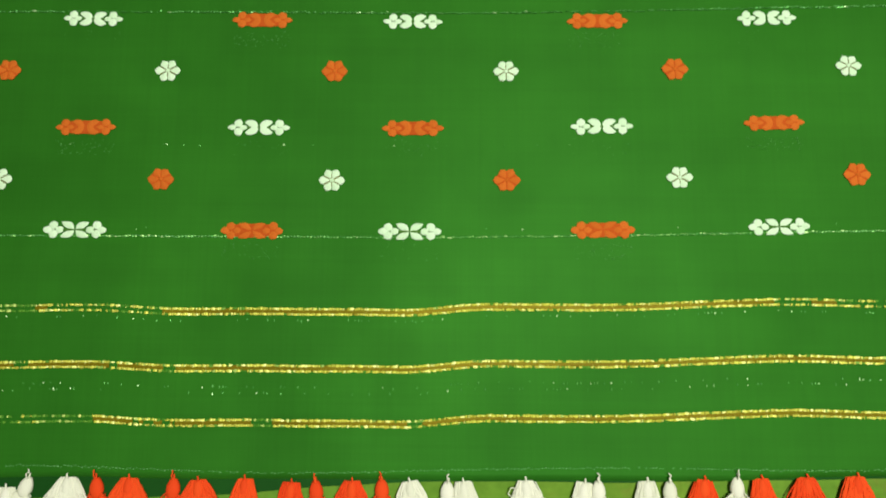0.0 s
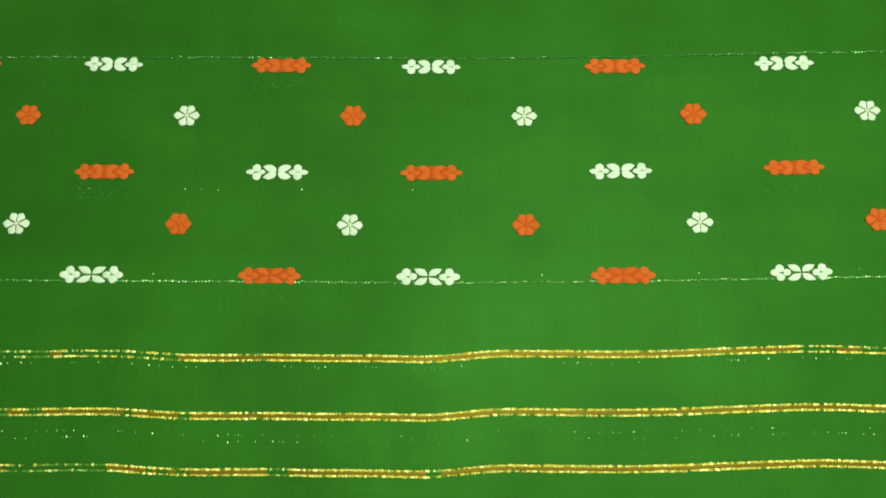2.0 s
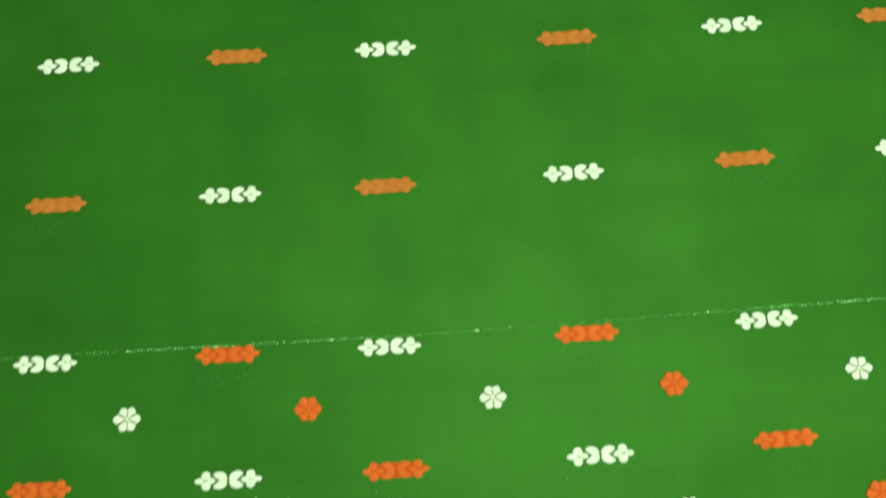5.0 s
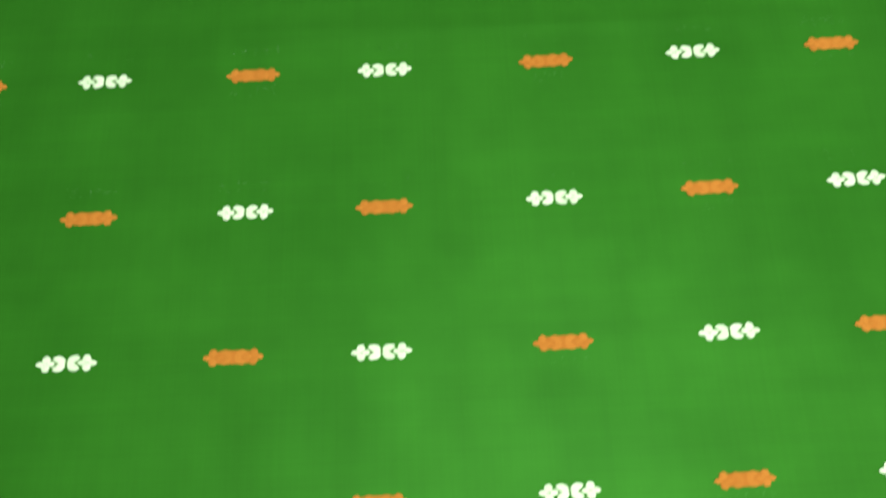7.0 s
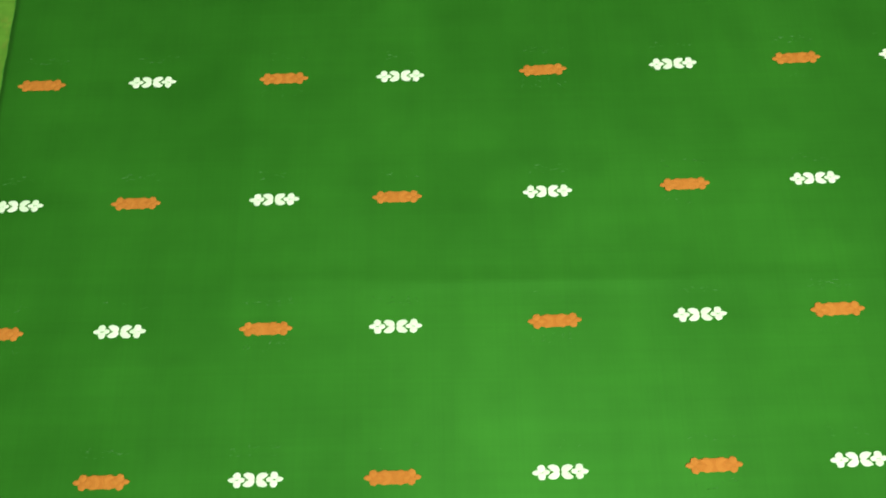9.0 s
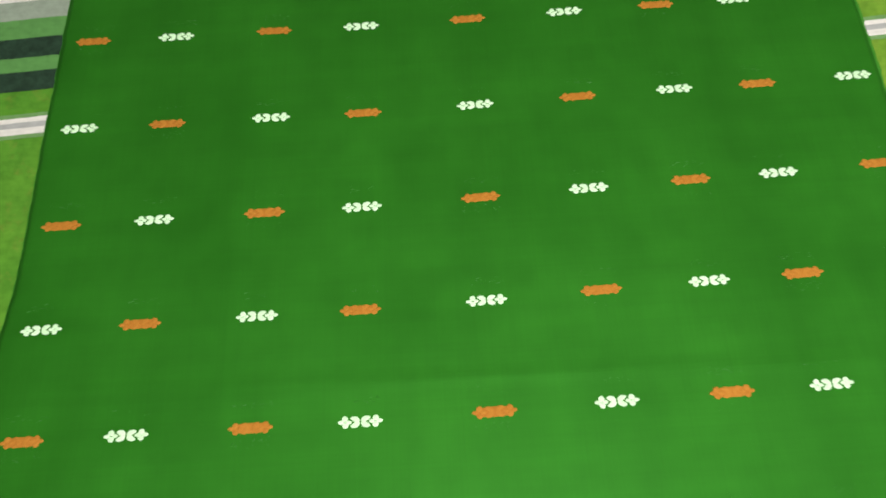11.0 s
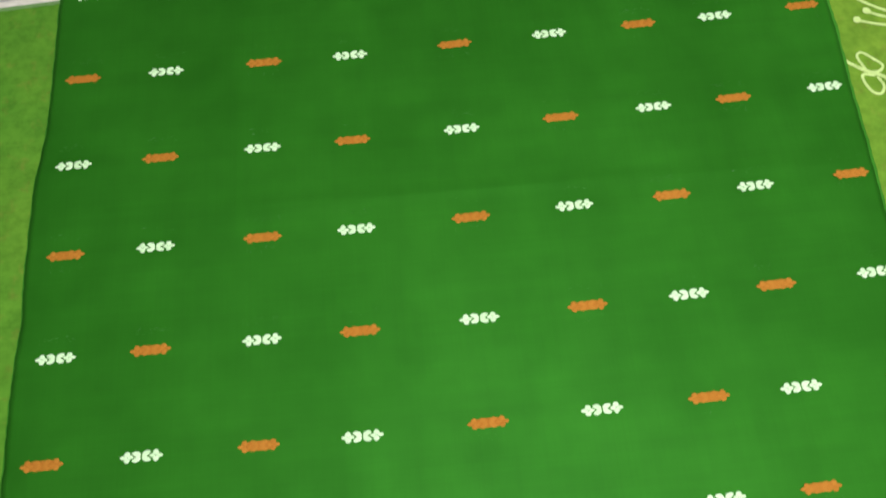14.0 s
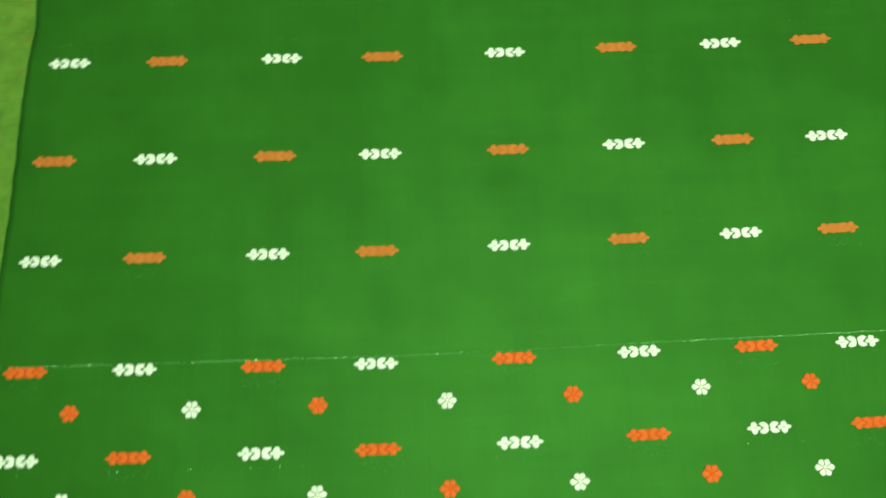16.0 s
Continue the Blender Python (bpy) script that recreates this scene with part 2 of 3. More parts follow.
def sheet_stripe(name, y0, y1, mat, label):
    """A printed stripe, right across the sheet, a hair above it, with soft uneven edges."""
    n, verts, faces = 380, [], []
    for i in range(n + 1):
        x = BED[0] + (BED[2] - BED[0]) * i / n
        for e, y in enumerate((y0, (y0 + y1) / 2, y1)):
            yy = y + stripe_y(x) + (0.0007 * noise.noise((x * 60, y * 90, 3.0)) if e != 1 else 0)
            yy = sheet_spot(x, yy)[1]
            verts.append((x, yy, sheet_z(x, yy) + 0.0005))
        if i:
            a = 3 * (i - 1)
            faces += [(a, a + 3, a + 4, a + 1), (a + 1, a + 4, a + 5, a + 2)]
    part(name, mesh_of(name, verts, faces, mat), bed_sheet, label, m=pose(0, 0, 0.004))


for y0, y1, mat, label in (
        (0.824, 0.829, PRINT_HALO, "faint grey-green edge"), (0.850, 0.855, PRINT_HALO, "faint grey-green edge"),
        (0.911, 0.930, PRINT_DULL, "dull green stripe"), (0.957, 0.984, PRINT_DULL, "dull green stripe"),
        (0.829, 0.837, PRINT_WHITE, "narrow off-white stripe"), (0.837, 0.844, PRINT_PALE, "narrow grey stripe"),
        (0.844, 0.850, PRINT_WHITE, "narrow off-white stripe"), (0.885, 0.911, PRINT_DARK, "blackish green stripe"),
        (0.930, 0.957, PRINT_DARK, "blackish green stripe"), (0.984, 1.011, PRINT_GREY, "grey stripe"),
        (1.011, 1.040, PRINT_WHITE, "broad off-white stripe"), (1.040, 1.047, PRINT_PALE, "grey stripe"),
        (1.047, 1.055, PRINT_DARK, "thin black stripe"), (1.055, 1.067, PRINT_PALE, "grey stripe"),
        (1.067, 1.074, PRINT_DARK, "thin black stripe"), (1.074, 1.086, PRINT_PALE, "grey stripe"),
        (1.086, 1.093, PRINT_DARK, "thin black stripe"), (1.093, 1.105, PRINT_PALE, "grey stripe"),
        (1.105, 1.134, PRINT_WHITE, "broad off-white stripe")):
    sheet_stripe("stripe", y0, y1, mat, label)


# printed plants
def ribbon(points, width, name, mat, label, tip=1.0):
    """A printed line along a smooth curve through a few points, tapering to tip of its width."""
    pts, points = [], [sheet_spot(*p) for p in points]
    for k in range(len(points) - 1):
        p0, p1, p2, p3 = (Vector(points[min(max(k + d, 0), len(points) - 1)]) for d in (-1, 0, 1, 2))
        for s in range(8):
            q = s / 8
            pts.append(0.5 * (2 * p1 + (p2 - p0) * q + (2 * p0 - 5 * p1 + 4 * p2 - p3) * q * q + (3 * p1 - p0 - 3 * p2 + p3) * q ** 3))
    pts.append(Vector(points[-1]))
    verts, faces = [], []
    for i, p in enumerate(pts):
        d = (pts[min(i + 1, len(pts) - 1)] - pts[max(i - 1, 0)]).normalized()
        side = Vector((-d.y, d.x)) * width / 2 * (1 + (tip - 1) * i / (len(pts) - 1)) * (1 + 0.18 * noise.noise((p.x * 300, p.y * 300, 1)))
        for q in (p - side, p + side):
            verts.append((q.x, q.y, sheet_z(q.x, q.y) + 0.0006))
        if i:
            faces.append((2 * i - 2, 2 * i, 2 * i + 1, 2 * i - 1))
    part(name, mesh_of(name, verts, faces, mat), bed_sheet, label, m=pose(0, 0, 0.004))


def blot(x, y, rx, ry, turn_by, name, mat, label, point=0.0):
    """A filled printed shape: an oval, or a leaf with a point at one end."""
    n, verts, (x, y) = 28, [], sheet_spot(x, y)
    c, s = math.cos(turn_by), math.sin(turn_by)
    for i in range(n):
        a = 2 * math.pi * i / n
        lx, ly = rx * math.cos(a), ry * math.sin(a) * (1 - point * max(0, math.cos(a)) ** 2)
        k = 1 + 0.05 * noise.noise((math.cos(a) * 2, math.sin(a) * 2, x * 50))
        px, py = x + (lx * c - ly * s) * k, y + (lx * s + ly * c) * k
        verts.append((px, py, sheet_z(px, py) + 0.0009))
    part(name, mesh_of(name, verts, [tuple(range(n))], mat), bed_sheet, label, m=pose(0, 0, 0.004))


HUB = (1.005, 0.690)
for dx, dy, mx, my in ((0.933, 0.818, 0.945, 0.765), (0.915, 0.792, 0.935, 0.753), (0.922, 0.785, 0.940, 0.748), (0.887, 0.778, 0.925, 0.740),
                       (0.900, 0.771, 0.930, 0.737), (0.870, 0.761, 0.916, 0.726), (0.895, 0.727, 0.918, 0.716), (0.881, 0.716, 0.913, 0.706),
                       (0.965, 0.835, 0.968, 0.775), (0.995, 0.842, 0.990, 0.780), (1.030, 0.835, 1.015, 0.775), (1.065, 0.815, 1.035, 0.765)):
    ribbon([(dx, dy), (mx, my), HUB], 0.0028, "print_stem", PRINT_CREAM, "thin cream printed line", 1.5)
    blot(dx, dy, 0.0047, 0.0044, 0, "print_dot", PRINT_CREAM, "cream printed dot")
ribbon([HUB, (1.03, 0.64), (1.05, 0.56), (1.05, 0.45)], 0.006, "print_stem", PRINT_CREAM, "thick cream printed stem")
ribbon([(0.853, 0.664), (0.870, 0.651), (0.890, 0.640), (0.905, 0.622), (0.93, 0.58), (0.96, 0.50)], 0.0042, "print_stem", PRINT_CREAM, "thin cream printed line", 1.3)
for loop in (((0.873, 0.649), (0.867, 0.668), (0.874, 0.673), (0.884, 0.664), (0.892, 0.655), (0.886, 0.648), (0.875, 0.648)),
             ((0.880, 0.643), (0.867, 0.645), (0.867, 0.633), (0.873, 0.622), (0.881, 0.621), (0.886, 0.630), (0.882, 0.641)),
             ((0.905, 0.622), (0.912, 0.640), (0.928, 0.643), (0.932, 0.630), (0.918, 0.618), (0.906, 0.620)),
             ((0.915, 0.600), (0.896, 0.606), (0.888, 0.592), (0.898, 0.578), (0.912, 0.584), (0.916, 0.600))):
    ribbon(loop, 0.0032, "print_leaf_outline", PRINT_CREAM, "cream outlined leaf print")
blot(-0.090, 0.4635, 0.0225, 0.0105, 0.0, "print_leaf", PRINT_LEAF, "filled off-white leaf print", 0.45)
blot(-0.096, 0.483, 0.0135, 0.0085, 0.55, "print_leaf", PRINT_LEAF, "filled off-white leaf print", 0.5)
blot(-0.103, 0.503, 0.0150, 0.0060, 0.75, "print_leaf", PRINT_LEAF, "filled off-white leaf print", 0.5)
blot(-0.130, 0.470, 0.0225, 0.0105, 2.6, "print_leaf", PRINT_LEAF, "filled off-white leaf print", 0.45)
blot(-0.128, 0.495, 0.0180, 0.0085, 2.2, "print_leaf", PRINT_LEAF, "filled off-white leaf print", 0.5)
ribbon([(-0.114, 0.515), (-0.112, 0.48), (-0.112, 0.44), (-0.118, 0.38)], 0.004, "print_stem", PRINT_LEAF, "off-white printed stem")

# ---- the shawl ----
COLUMN_X = [0.0073, 0.0986, 0.2066, 0.3022, 0.4193, 0.5264, 0.6277, 0.7153, 0.8168]
ROW_SHIFT = [-0.0080, -0.0069, -0.0078, -0.0064, -0.0023, 0.0004, 0.0030, 0.0039, 0.0065, 0.0091, 0.0086]
ROW_STRETCH = [-0.0027, -0.0048, -0.0053, -0.0048, -0.0007, -0.0038, 0.0028, 0.0033, 0.0058, 0.0089, 0.0113]
ROW_Y = [-0.0091, 0.0559, 0.1250, 0.2241, 0.3151, 0.4148, 0.5211, 0.6241, 0.7312, 0.8408, 0.9546]
ROW_TILT = [-0.0008, 0.0010, -0.0052, 0.0027, -0.0027, -0.0003, 0.0010, 0.0064, 0.0075, -0.0007, -0.0024]
COLUMN_BOW = [-0.0036, -0.0035, -0.0036, -0.0037, -0.0019, 0.0008, 0.0029, 0.0044, 0.0082]

# the rows past the last one seen go on at the same pace
while len(ROW_Y) < 15:
    ROW_Y.append(ROW_Y[-1] + 0.112)
    ROW_TILT.append(ROW_TILT[-1])
    ROW_SHIFT.append(ROW_SHIFT[-1])
    ROW_STRETCH.append(ROW_STRETCH[-1])
END_Y, FAR_Y = -0.1575, 1.56


def bow(x):
    """How far the weft lines swing off straight at x."""
    for k in range(8):
        if x < COLUMN_X[k + 1] or k == 7:
            q = min(1.2, max(-0.5, (x - COLUMN_X[k]) / (COLUMN_X[k + 1] - COLUMN_X[k])))
            return COLUMN_BOW[k] + (COLUMN_BOW[k + 1] - COLUMN_BOW[k]) * q
    return 0.0


def west_edge(y):
    return -0.0315 + 0.007 * step(0.59, 0.67, y) + 0.0026 * math.exp(-((y - 0.455) / 0.03) ** 2) + 0.0016 * noise.noise((y * 9, 0, 7)) + 0.0011 * noise.noise((y * 52, 0, 7)) + 0.0006 * noise.noise((y * 130, 0, 3))


def east_edge(y):
    return 0.840 + 0.021 * step(0.2, 1.0, y) + 0.0022 * noise.noise((y * 9, 4, 7)) + 0.0008 * noise.noise((y * 52, 4, 7)) + 0.0005 * noise.noise((y * 130, 4, 3))


def end_edge(x):
    """The hemmed end."""
    return END_Y + 0.0010 * noise.noise((x * 14, 0, 9)) + 0.004 * step(0.45, 0.6, x)


def crease(d, width, height):
    """A pressed fold: a soft ridge with a sharp middle."""
    return height * math.exp(-abs(d) / width)


def shawl_z(x, y):
    z = 0.0002 + 0.0014 * noise.noise((x * 2.6, y * 2.2, 0.0)) + 0.0009 * noise.noise((x * 7, y * 6, 1.0))
    z += 0.0005 * noise.noise((x * 22, y * 17, 4.0))
    z += crease(y - 0.5535 + 0.025 * (x - 0.30), 0.006, 0.0006)
    z += crease(y - 0.549 + 0.004 * math.sin(9 * x), 0.008, 0.0005)
    z += crease(x - 0.187 - 0.004 * math.sin(7 * y), 0.012, 0.0009) * step(0.45, 0.7, y)
    z += crease(x - 0.452 - 0.02 * (y - 0.5), 0.010, 0.0007) * step(0.2, 0.5, y)
    z += 0.0030 * math.exp(-max(0.0, x + 0.03) / 0.06) * noise.noise((x * 16 + y * 9, y * 24, 6.0))
    # both long edges sink down onto the sheet
    w = math.exp(-max(0.0, min(x - west_edge(y), east_edge(y) - x)) / 0.014)
    return max(z, -0.0022) * (1 - w) + (sheet_z(x, y) + 0.0028) * w


def shawl_cloth_mesh(name, mat, end, lift, far, nx=150, ny=460):
    verts, faces = [], []
    for j in range(ny + 1):
        for i in range(nx + 1):
            v, u = j / ny, i / nx
            y = END_Y + (far - END_Y) * v
            x = west_edge(y) + (east_edge(y) - west_edge(y)) * u
            y += (end(x) - END_Y) * (1 - v) ** 6
            verts.append((x, y, shawl_z(x, y) + lift))
    for j in range(ny):
        for i in range(nx):
            a = j * (nx + 1) + i
            faces.append((a, a + 1, a + nx + 2, a + nx + 1))
    return mesh_of(name, verts, faces, mat)


shawl = tagged(new("shawl"), "green handwoven shawl with orange and white motifs spread on sheet", "shawl")
cloth = part("cloth", shawl_cloth_mesh("cloth", GREEN, end_edge, 0.0, FAR_Y), shawl)
thick = cloth.modifiers.new("thickness", "SOLIDIFY")
thick.thickness, thick.offset = 0.0007, -1.0


def under_edge(x):
    return END_Y - 0.0105 * step(0.33, 0.12, x) - 0.001 + 0.0012 * noise.noise((x * 18, 3, 9)) + 0.003 * step(0.4, 0.6, x)


part("under_layer", shawl_cloth_mesh("under_layer", GREEN_HEM_SHADE, under_edge, -0.0018, 0.25, 120, 60), shawl, "folded-under green layer with hem shade in its colour")


def selvedge_mesh(edge, outward, width):
    """A thin loose strip of bare weft beyond the cloth's edge, lying on the sheet."""
    verts, faces, n = [], [], 560
    for i in range(n + 1):
        y = END_Y + 0.003 + (FAR_Y - END_Y - 0.004) * i / n
        wide = width * (1 + 0.35 * noise.noise((y * 40, outward, 5)) + 0.2 * noise.noise((y * 150, outward, 2)))
        for k, dz in ((-0.0008, 0.0024), (0.3 * wide, 0.0022), (0.8 * wide, 0.0016), (wide, 0.0009)):
            x = edge(y) + outward * k
            verts.append((x, y, sheet_z(x, y) + dz))
        if i:
            a = 4 * (i - 1)
            faces += [(a + k, a + k + 1, a + k + 5, a + k + 4) for k in range(3)]
    return mesh_of("selvedge", verts, faces, GREEN_SELVEDGE)


part("selvedge", selvedge_mesh(east_edge, 1, 0.0040), shawl, "thin pale green woven edge")
part("selvedge", selvedge_mesh(west_edge, -1, 0.0022), shawl, "thin pale green woven edge")


# ---- metal-thread lines ----
def bits(name, items, mat, label):
    """Short flat stitches in one mesh: x, y, length, width, lift, lean."""
    verts, faces = [], []
    for x, y, length, width, lift, lean in items:
        z, k = shawl_z(x, y) + lift, len(verts)
        for sx, sy, h in ((-1, -0.7, 0), (-1, 0.7, 0), (0, -1, 1), (0, 1, 1), (1, -0.7, 0), (1, 0.7, 0)):
            verts.append((x + sx * length / 2, y + sy * width / 2 + sx * lean * length / 2, z + h * min(0.00035, 0.16 * length) + sy * lean * 0.0006 + 0.0004))
        faces += [(k, k + 2, k + 3, k + 1), (k + 2, k + 4, k + 5, k + 3)]
    return part(name, mesh_of(name, verts, faces, mat, False), shawl, label, "stuff")


def stripe_path(x):
    """The drift of the three gold stripes from their own level."""
    rise = 0.0035 * step(0.29, 0.345, x) + 0.0038 * step(0.405, 0.52, x) - 0.0006 * step(0.53, 0.58, x)
    return rise + 0.0008 * step(0.06, 0.09, x) - 0.0019 * step(0.105, 0.155, x) + 0.0004 * noise.noise((x * 22, 1, 3))


def gold_stripe(level, seed, worn):
    """A brown weft band edged by two rows of gold ticks; worn: stretches (from, to, how much) where the gold has gone."""
    rng = random.Random(seed)
    x0, x1 = west_edge(level) + 0.004, east_edge(level) - 0.004

    def wear(x):
        w = 0.10 + 0.35 * max(0, noise.noise((x * 34, level * 40, 8)))
        for lo, hi, much in worn:
            w = max(w, much * step(lo - 0.004, lo + 0.003, x) * step(hi + 0.004, hi - 0.003, x))
        return w

    verts, faces, n, skip = [], [], 700, set()
    for i in range(n + 1):
        x = x0 + (x1 - x0) * i / n
        y = level + stripe_path(x)
        half = 0.0017 * (1 - 1.1 * max(0, wear(x) - 0.25)) * (1 + 0.3 * noise.noise((x * 160, level * 50, 2)))
        if rng.random() < 6.0 * (wear(x) - 0.33):
            skip.add(i)
        for k, dz in ((-half, 0.0002), (0, 0.0005), (half, 0.0002)):
            verts.append((x, y + k, shawl_z(x, y) + dz + 0.0002))
        if i and i not in skip:
            a = 3 * (i - 1)
            faces += [(a, a + 3, a + 4, a + 1), (a + 1, a + 4, a + 5, a + 2)]
    part("zari_stripe", mesh_of("zari_stripe", verts, faces, BROWN_ZARI), shawl, "brown and gold woven stripe")
    bright, dull = [], []
    for side in (-1, 1):
        x = x0
        while x < x1:
            w = wear(x)
            tick = rng.choice((0.0005, 0.0007, 0.0009, 0.0012, 0.0020)) * rng.uniform(0.8, 1.2)
            item = (x, level + stripe_path(x) + side * (0.0016 + rng.uniform(-0.00015, 0.00015)), tick * 1.25, rng.uniform(0.0009, 0.0017), 0.0004, rng.uniform(-0.15, 0.15))
            if rng.random() > w * 1.05:
                bright.append(item)
            elif rng.random() < 0.75:
                dull.append(item)
            x += tick
    bits("gold_thread", bright, GOLD, "glinting gold edge threads")
    bits("worn_gold_thread", dull, WORN_GOLD, "worn pale green edge threads")


gold_stripe(-0.0602, 3, ((-0.2, 0.072, 0.92), (0.078, 0.150, 0.52), (0.514, 0.535, 0.7), (0.550, 0.80, 0.6)))
gold_stripe(-0.0936, 5, ((-0.2, 0.050, 0.7), (0.062, 0.070, 0.8), (0.119, 0.123, 0.8), (0.151, 0.158, 0.8), (0.575, 0.80, 0.5)))
gold_stripe(-0.1250, 7, ((-0.2, 0.046, 0.6), (0.052, 0.111, 0.86), (0.133, 0.161, 0.4), (0.205, 0.215, 0.97), (0.295, 0.304, 0.6)))


def thread_line(level, density, seed, mat, path, length=(0.0012, 0.0032), width=(0.0004, 0.0008), label="broken line of pale metal thread", name="metal_thread"):
    rng, items = random.Random(seed), []
    x = west_edge(level) + 0.004
    while x < east_edge(level) - 0.004:
        if rng.random() < density * (0.35 + 1.3 * max(0, 0.5 + noise.noise((x * 13, level * 30, seed)))):
            items.append((x, level + path(x) + rng.gauss(0, 0.00025), rng.uniform(*length), rng.uniform(*width), 0.0002, rng.uniform(-0.12, 0.12)))
        x += 0.0020
    bits(name, items, mat, label)


thread_line(-0.0125, 2.0, 31, LINE_THREAD, bow, (0.0019, 0.0023), (0.0004, 0.0006), "thin pale green weft line", "weft_line")
thread_line(0.1315, 0.9, 32, LINE_THREAD, bow, (0.0019, 0.0024), (0.0005, 0.0008), "thin pale green weft line", "weft_line")
thread_line(-0.0125, 1.2, 11, SILVER, bow, (0.0008, 0.0024), (0.0005, 0.0010))
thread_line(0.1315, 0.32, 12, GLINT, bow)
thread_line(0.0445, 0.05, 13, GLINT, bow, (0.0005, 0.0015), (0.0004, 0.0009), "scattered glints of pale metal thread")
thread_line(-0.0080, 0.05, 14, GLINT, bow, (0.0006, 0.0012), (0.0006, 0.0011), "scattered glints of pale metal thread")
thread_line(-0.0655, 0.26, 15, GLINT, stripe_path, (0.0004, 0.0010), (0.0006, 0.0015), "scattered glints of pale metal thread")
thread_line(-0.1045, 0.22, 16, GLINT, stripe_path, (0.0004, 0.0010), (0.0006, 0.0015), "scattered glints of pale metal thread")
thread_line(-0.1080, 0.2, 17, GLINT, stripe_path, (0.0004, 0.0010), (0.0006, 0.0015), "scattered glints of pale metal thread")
thread_line(-0.1525, 0.9, 18, HEM_THREAD, lambda x: 0.0016 * math.sin(x * 21) + 0.003 * step(0.35, 0.5, x), (0.0012, 0.0016), (0.0004, 0.0006),
            "row of fine hem stitches", "hem_stitching")


# ---- woven motifs ----
def petal_mesh(name, rx, ry, mat, point=0.0, rise=0.0006):
    """A domed oval of satin stitch, its outline nicked by the single threads."""
    n, verts, faces = 14, [(0, 0, rise)], []
    for ring, (k, h) in enumerate(((0.62, 0.82), (1.0, 0.0))):
        for i in range(n):
            a = 2 * math.pi * i / n
            nick = 1 + (0.04 * math.sin(5 * a + rx * 9000) if ring else 0)
            verts.append((rx * k * nick * math.cos(a), ry * k * nick * math.sin(a) * (1 - point * max(0, math.cos(a)) ** 2), rise * h))
    for i in range(n):
        j = (i + 1) % n
        faces += [(0, 1 + i, 1 + j), (1 + i, 1 + n + i, 1 + n + j, 1 + j)]
    return mesh_of(name, verts, faces, mat)


def ground_mesh(name, outline, mat):
    n = len(outline)
    verts = [(x, y, 0.0) for x, y in outline] + [(x * 0.9, y * 0.8, 0.0004) for x, y in outline]
    faces = [(i, (i + 1) % n, n + (i + 1) % n, n + i) for i in range(n)] + [tuple(range(n, 2 * n))]
    return mesh_of(name, verts, faces, mat)


def oval(rx, ry, n=24, power=1.0):
    return [(rx * math.cos(2 * math.pi * i / n), math.copysign(abs(math.sin(2 * math.pi * i / n)) ** power, math.sin(2 * math.pi * i / n)) * ry) for i in range(n)]


MM = 0.001


def strip_petal(name, outer, inner, mat, flip, rise=0.0006):
    """A curved leaf between two edge lines that meet at both tips; flip mirrors it downwards."""
    def fine(line):
        out = []
        for k in range(len(line) - 1):
            p0, p1, p2, p3 = (Vector(line[min(max(k + d, 0), len(line) - 1)]) for d in (-1, 0, 1, 2))
            for q in (0.0, 0.5):
                out.append(0.5 * (2 * p1 + (p2 - p0) * q + (2 * p0 - 5 * p1 + 4 * p2 - p3) * q * q + (3 * p1 - p0 - 3 * p2 + p3) * q ** 3))
        return out + [Vector(line[-1])]
    a, b, verts, faces = fine(outer), fine(inner), [], []
    for k, (p, q) in enumerate(zip(a, b)):
        tip = 0.25 if k in (0, len(a) - 1) else 1.0
        for f, h in ((0.0, 0.0), (0.3, 0.9), (0.7, 0.9), (1.0, 0.0)):
            v = p + (q - p) * f
            verts.append((v.x * MM, (-v.y if flip else v.y) * MM, rise * h * tip))
        if k:
            c = 4 * (k - 1)
            for f in range(3):
                quad = (c + f, c + f + 1, c + f + 5, c + f + 4)
                faces.append(quad[::-1] if not flip else quad)
    return mesh_of(name, verts, faces, mat)


def wedge_petal(name, profile, mat, rise=0.0006):
    """A petal that widens from its foot to a round end; profile: distance and half width."""
    verts, faces = [], []
    for k, (u, w) in enumerate(profile):
        tip = 0.3 if k in (0, len(profile) - 1) else 1.0
        for f, h in ((-1, 0), (-0.55, 0.85), (0, 1), (0.55, 0.85), (1, 0)):
            verts.append(((u - 0.45 * abs(f) * (k > 3)) * MM, f * w * MM, rise * h * tip))
        if k:
            c = 5 * (k - 1)
            faces += [(c + i, c + i + 5, c + i + 6, c + i + 1) for i in range(4)]
    return mesh_of(name, verts, faces, mat)


CRESCENT_OUT = [(8.8, 3.4), (7.0, 4.6), (4.8, 4.8), (2.4, 4.1), (0.9, 2.5), (0.35, 0), (0.9, -2.5), (2.4, -4.1), (4.8, -4.8), (7.0, -4.6), (8.8, -3.4)]
CRESCENT_IN = [(8.8, 3.4), (7.9, 2.4), (7.0, 1.6), (6.2, 0.9), (5.7, 0.4), (5.4, 0), (5.7, -0.4), (6.2, -0.9), (7.0, -1.6), (7.9, -2.4), (8.8, -3.4)]
LEAF_OUT = [(0.4, 0.5), (0.9, 2.9), (2.6, 4.5), (5.0, 5.0), (8.3, 4.7)]
LEAF_IN = [(0.4, 0.3), (2.8, 0.4), (5.2, 1.1), (7.1, 2.6), (8.3, 4.7)]
BLOOM_PROFILE = [(1.3, 0.45), (2.5, 1.2), (4.1, 2.1), (5.6, 2.65), (6.8, 2.5), (7.8, 1.7), (8.4, 0.5)]
KINDS = {}
